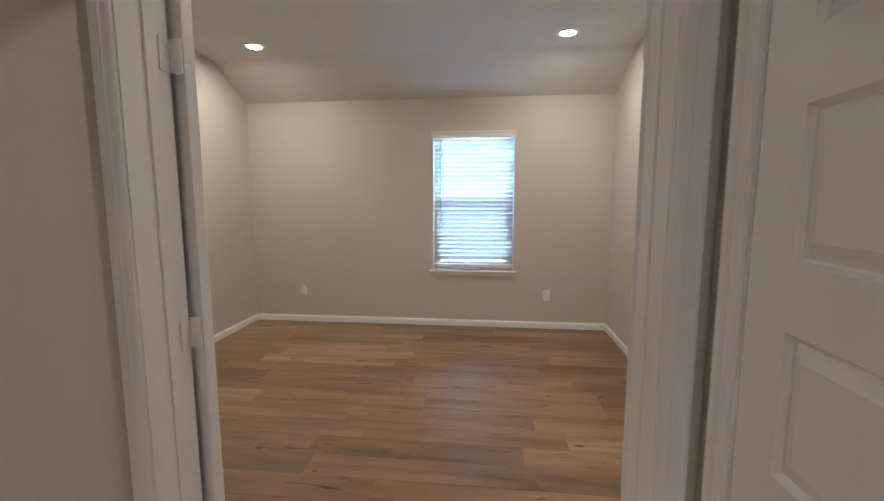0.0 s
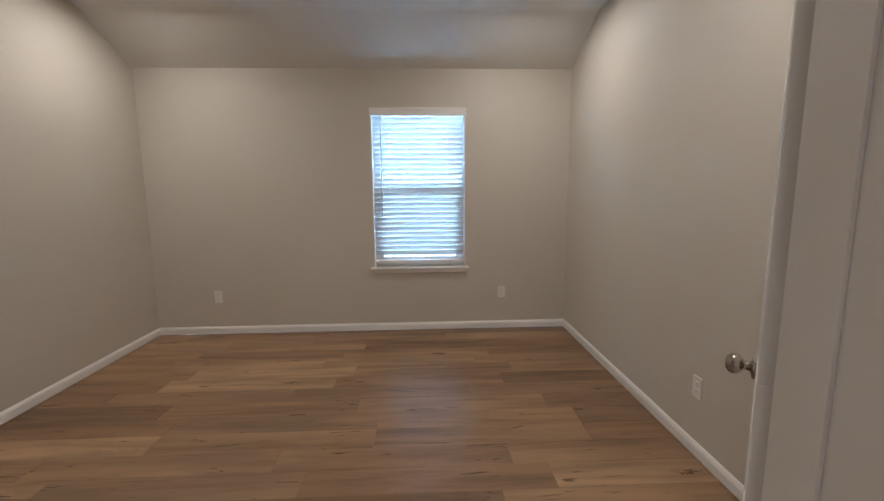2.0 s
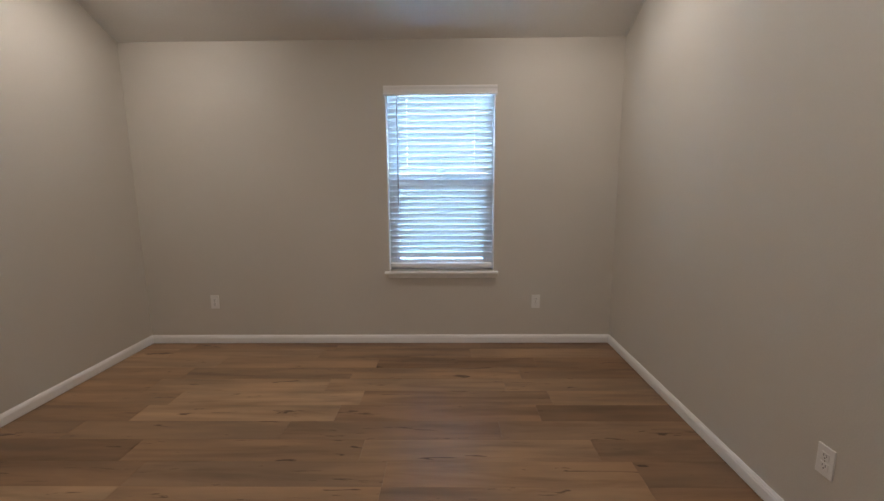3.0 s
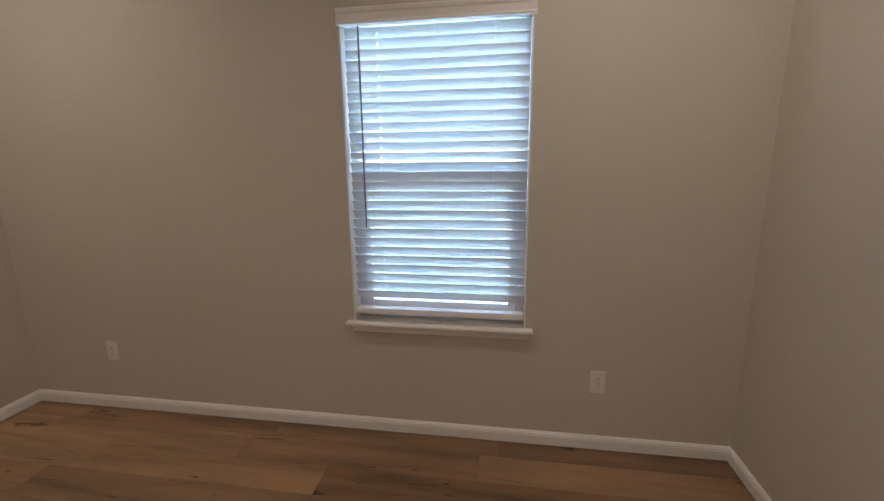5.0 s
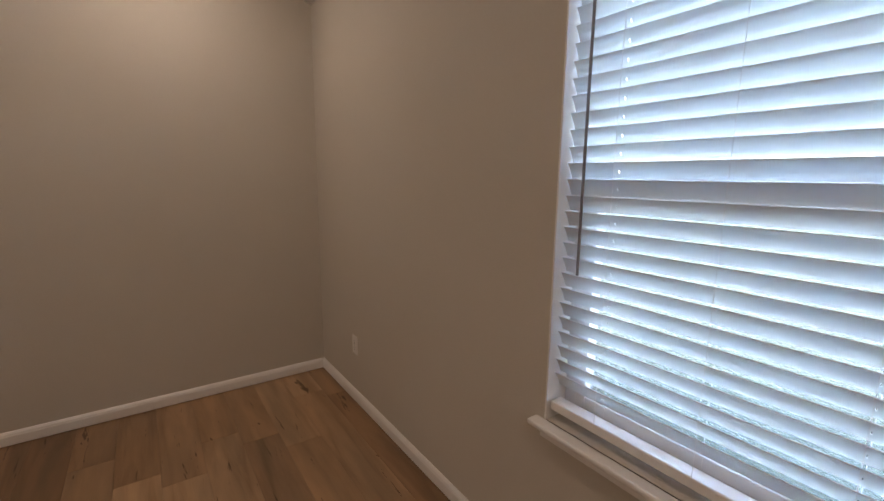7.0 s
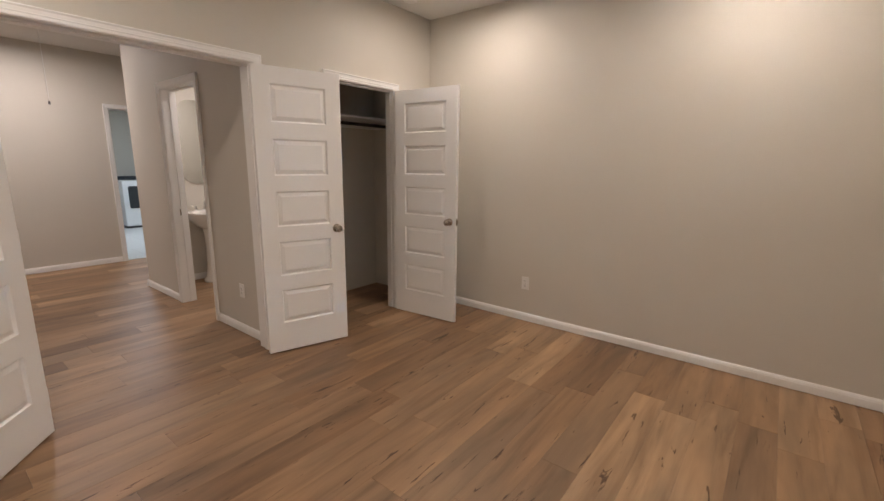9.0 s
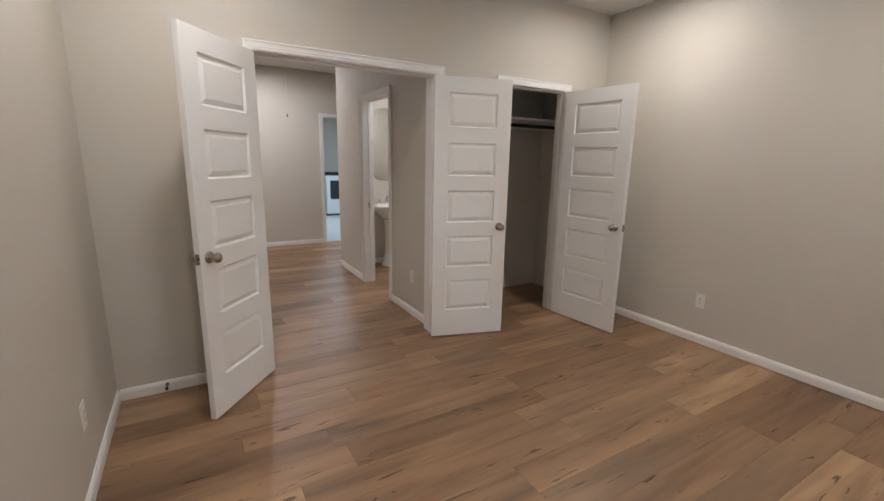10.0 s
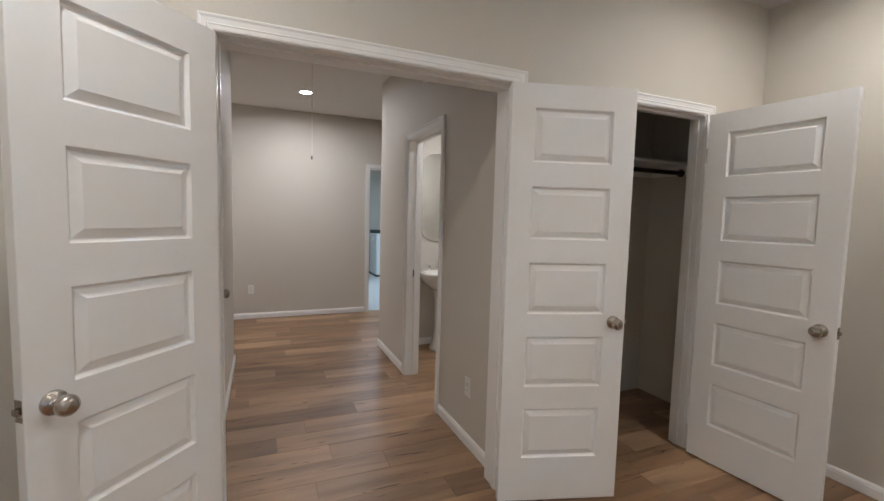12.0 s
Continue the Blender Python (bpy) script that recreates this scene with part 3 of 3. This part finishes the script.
outlet(pose(HE, -1.50, 1.37, 0, 0, 90), "switch")

chime = thing("hall_sensor", "small white sensor high on the hall wall", "sensor", pose(HW, -1.355, 2.465))
part("case", box(bmesh.new(), 0, .022, -.022, .022, -.035, .035, .006), M_PLASTIC, chime)
part("lens", lathe(bmesh.new(), [(.009, 0), (.008, .004)], pose(.022, 0, -.008, 0, 90, 0), 14), M_DARK, chime)

stop = thing("door_stop", "small nickel door stop screwed to the baseboard", "door stop", pose(.909, .014, .056, -90))
part("rod", lathe(bmesh.new(), [(.011, 0), (.011, .004), (.005, .006), (.005, .055)], steps=14), M_NICKEL, stop, "", True)
part("tip", lathe(bmesh.new(), [(.008, .055), (.009, .060), (.008, .072), (.005, .074)], steps=14), M_DARK, stop, "dark rubber tip", True)

cord = thing("attic_pull_cord", "thin pale pull cord hanging from the hall ceiling", "cord", pose(-.218, -1.651, 0))
part("string", tube(bmesh.new(), [(0, 0, HZ), (0, 0, 1.85)], .0018, 6), M_CORD, cord)
part("pull", lathe(bmesh.new(), [(.004, 1.825), (.0075, 1.832), (.006, 1.848), (.002, 1.855)], steps=12), M_WAND, cord, "", True)

# ---- closet ----
shelf = thing("closet_shelf", "white closet shelf on wall cleats", "shelf")
part("board", box(bmesh.new(), XW, HW - .12, -.82, -.47, 1.845, 1.864, .002), M_TRIM, shelf)
part("cleat", box(bmesh.new(), XW, HW - .12, -.82, -.802, 1.775, 1.845), M_TRIM, shelf)
part("cleat", box(bmesh.new(), XW, XW + .018, -.80, -.47, 1.775, 1.845), M_TRIM, shelf)
rod = thing("closet_rod", "dark metal closet rod under the shelf", "closet rod")
part("bar", tube(bmesh.new(), [(XW + .018, -.53, 1.79), (HW - .12, -.53, 1.79)], .0165, 16), M_ROD, rod, "", True)
part("socket", lathe(bmesh.new(), [(.028, 0), (.028, .012)], pose(XW + .018, -.53, 1.79, 0, 90, 0), 20), M_ROD, rod)

# ---- bathroom ----
SX, SY = -1.63, -2.56
sink = thing("pedestal_sink", "white porcelain pedestal sink against the wall", "sink", pose(SX, SY, 0))
bm = bmesh.new()
steps = 40


def oval(rx, ry, z, cy):
    pts = []
    for i in range(steps):
        a = 2 * math.pi * i / steps
        c, s = math.cos(a), math.sin(a)
        e = 0.75
        pts.append(bm.verts.new((rx * math.copysign(abs(c) ** e, c), max(cy + ry * math.copysign(abs(s) ** e, s), 0.002), z)))
    return pts


basin = [oval(.10, .09, .64, .20), oval(.17, .14, .69, .22), oval(.235, .20, .76, .23), (oval(.262, .225, .815, .24)), oval(.268, .232, .832, .24),
         oval(.262, .226, .840, .24), oval(.225, .165, .838, .27), oval(.215, .155, .828, .27), oval(.17, .12, .745, .27), oval(.05, .04, .70, .27)]
for a, c in zip(basin, basin[1:]):
    for i in range(steps):
        bm.faces.new((a[i], a[(i + 1) % steps], c[(i + 1) % steps], c[i]))
bm.faces.new(basin[0][::-1])
bm.faces.new(basin[-1])
part("basin", bm, M_PORCELAIN, sink, "", True)
part("pedestal", lathe(bmesh.new(), [(.125, 0), (.125, .03), (.10, .06), (.078, .2), (.074, .45), (.085, .60), (.10, .66)], pose(0, .19, 0), 28), M_PORCELAIN, sink, "", True)
bm = lathe(bmesh.new(), [(.02, 0), (.018, .02), (.013, .05), (.012, .09)], pose(0, .07, .838), 16)
tube(bm, [(0, .07, .925), (0, .085, .945), (0, .12, .95), (0, .155, .938), (0, .168, .92)], .010, 12)
fau = part("faucet", bm, M_CHROME, sink, "chrome two-handle faucet", True)
for hx in (-.10, .10):
    bm = lathe(bmesh.new(), [(.02, 0), (.016, .025), (.012, .045), (.014, .055)], pose(hx, .07, .838), 16)
    tube(bm, [(hx, .07, .888), (hx * 1.5, .075, .900)], .006, 8)
    part("faucet_handle", bm, M_CHROME, fau, "", True)
mir = thing("wall_mirror", "frameless mirror with rounded top and bottom above the sink", "mirror", pose(-1.68, -2.56, 1.62))
bm = bmesh.new()
outline = []
for i in range(64):
    a = 2 * math.pi * i / 64
    c, s = math.cos(a), math.sin(a)
    outline.append((.262 * math.copysign(abs(c) ** .45, c), .47 * math.copysign(abs(s) ** .72, s)))
fr = [bm.verts.new((x, .012, z)) for x, z in outline]
bk = [bm.verts.new((x, .002, z)) for x, z in outline]
bm.faces.new(fr)
bm.faces.new(bk[::-1])
for i in range(64):
    bm.faces.new((fr[i], bk[i], bk[(i + 1) % 64], fr[(i + 1) % 64]))
part("glass", bm, M_MIRROR, mir)

# ---- laundry ----
dry = thing("dryer", "white front-loading dryer with dark door glass", "dryer", pose(-2.62, -8.15, 0))
part("body", box(bmesh.new(), -.34, .34, -.36, .36, .04, .99, .025), M_ENAMEL, dry)
part("plinth", box(bmesh.new(), -.33, .35, -.34, .345, 0, .05), M_DARK, dry)
part("console", box(bmesh.new(), -.34, .34, -.36, -.20, .99, 1.07, .015), M_BLACKGLASS, dry, "dark control console")
drd = part("door", box(bmesh.new(), -.25, .25, .35, .375, .42, .88, .03), M_BLACKGLASS, dry, "dark glass door")
part("handle", box(bmesh.new(), -.24, -.21, .372, .395, .58, .74, .006), M_ENAMEL, drd)
tiles = structure("floor_laundry", box(bmesh.new(), -3.2, -1.2, -8.8, FY - .06, -.05, -.004), M_TILE, "pale tiled laundry floor")
tile_data = mesh_of("tile", box(bmesh.new(), -.1985, .1985, -.1985, .1985, -.006, .002), M_TILE)
for i in range(5):
    for j in range(11):
        ob = new("tile", tile_data)
        ob.parent, ob.location = tiles, (-3.0 + i * .4, -8.6 + j * .4, 0)

# ---- floor planks ----
floor = structure("floor", box(bmesh.new(), -3.2, 3.1, FY - .06, YN, -.05, -.004), M_UNDER, "oak-look vinyl plank floor")
ROW, LEN = 0.1825, 1.22
plank_cache = {}


def plank(x0, x1, y0, y1):
    if x1 - x0 < 0.02 or y1 - y0 < 0.02:
        return
    w, d = round(x1 - x0, 3), round(y1 - y0, 3)
    if (w, d) not in plank_cache:
        bm = bmesh.new()
        g, c = .0004, .0008
        lo = [bm.verts.new((x, y, -.005)) for x, y in ((g - w / 2, g - d / 2), (w / 2 - g, g - d / 2), (w / 2 - g, d / 2 - g), (g - w / 2, d / 2 - g))]
        mi = [bm.verts.new((v.co.x, v.co.y, -.0009)) for v in lo]
        hi = [bm.verts.new((v.co.x - math.copysign(c, v.co.x), v.co.y - math.copysign(c, v.co.y), 0)) for v in lo]
        for a, b2 in ((lo, mi), (mi, hi)):
            for i in range(4):
                bm.faces.new((a[i], a[(i + 1) % 4], b2[(i + 1) % 4], b2[i]))
        bm.faces.new(hi)
        plank_cache[(w, d)] = mesh_of("plank", bm, M_WOOD)
    ob = new("plank", plank_cache[(w, d)])
    ob.parent, ob.location = floor, ((x0 + x1) / 2, (y0 + y1) / 2, 0)


rng = random.Random(7)
k = -34
while True:
    ya = 1.755 + k * ROW
    yb = ya + ROW
    k += 1
    if ya > YN:
        break
    ya, yb = max(ya, FY - .05), min(yb, YN)
    if yb <= FY - .05:
        continue
    mid = (ya + yb) / 2
    if mid > -.06:
        xa, xb = XW, XE
    elif mid > -.82:
        xa, xb = XW, HE + .06
    elif mid > -2.58:
        xa, xb = -3.1, HE + .06
    else:
        xa, xb = -3.2, 3.1
    x = xa - rng.uniform(0.1, 1.1)
    while x < xb:
        plank(max(x, xa), min(x + LEN, xb), ya, yb)
        x += LEN
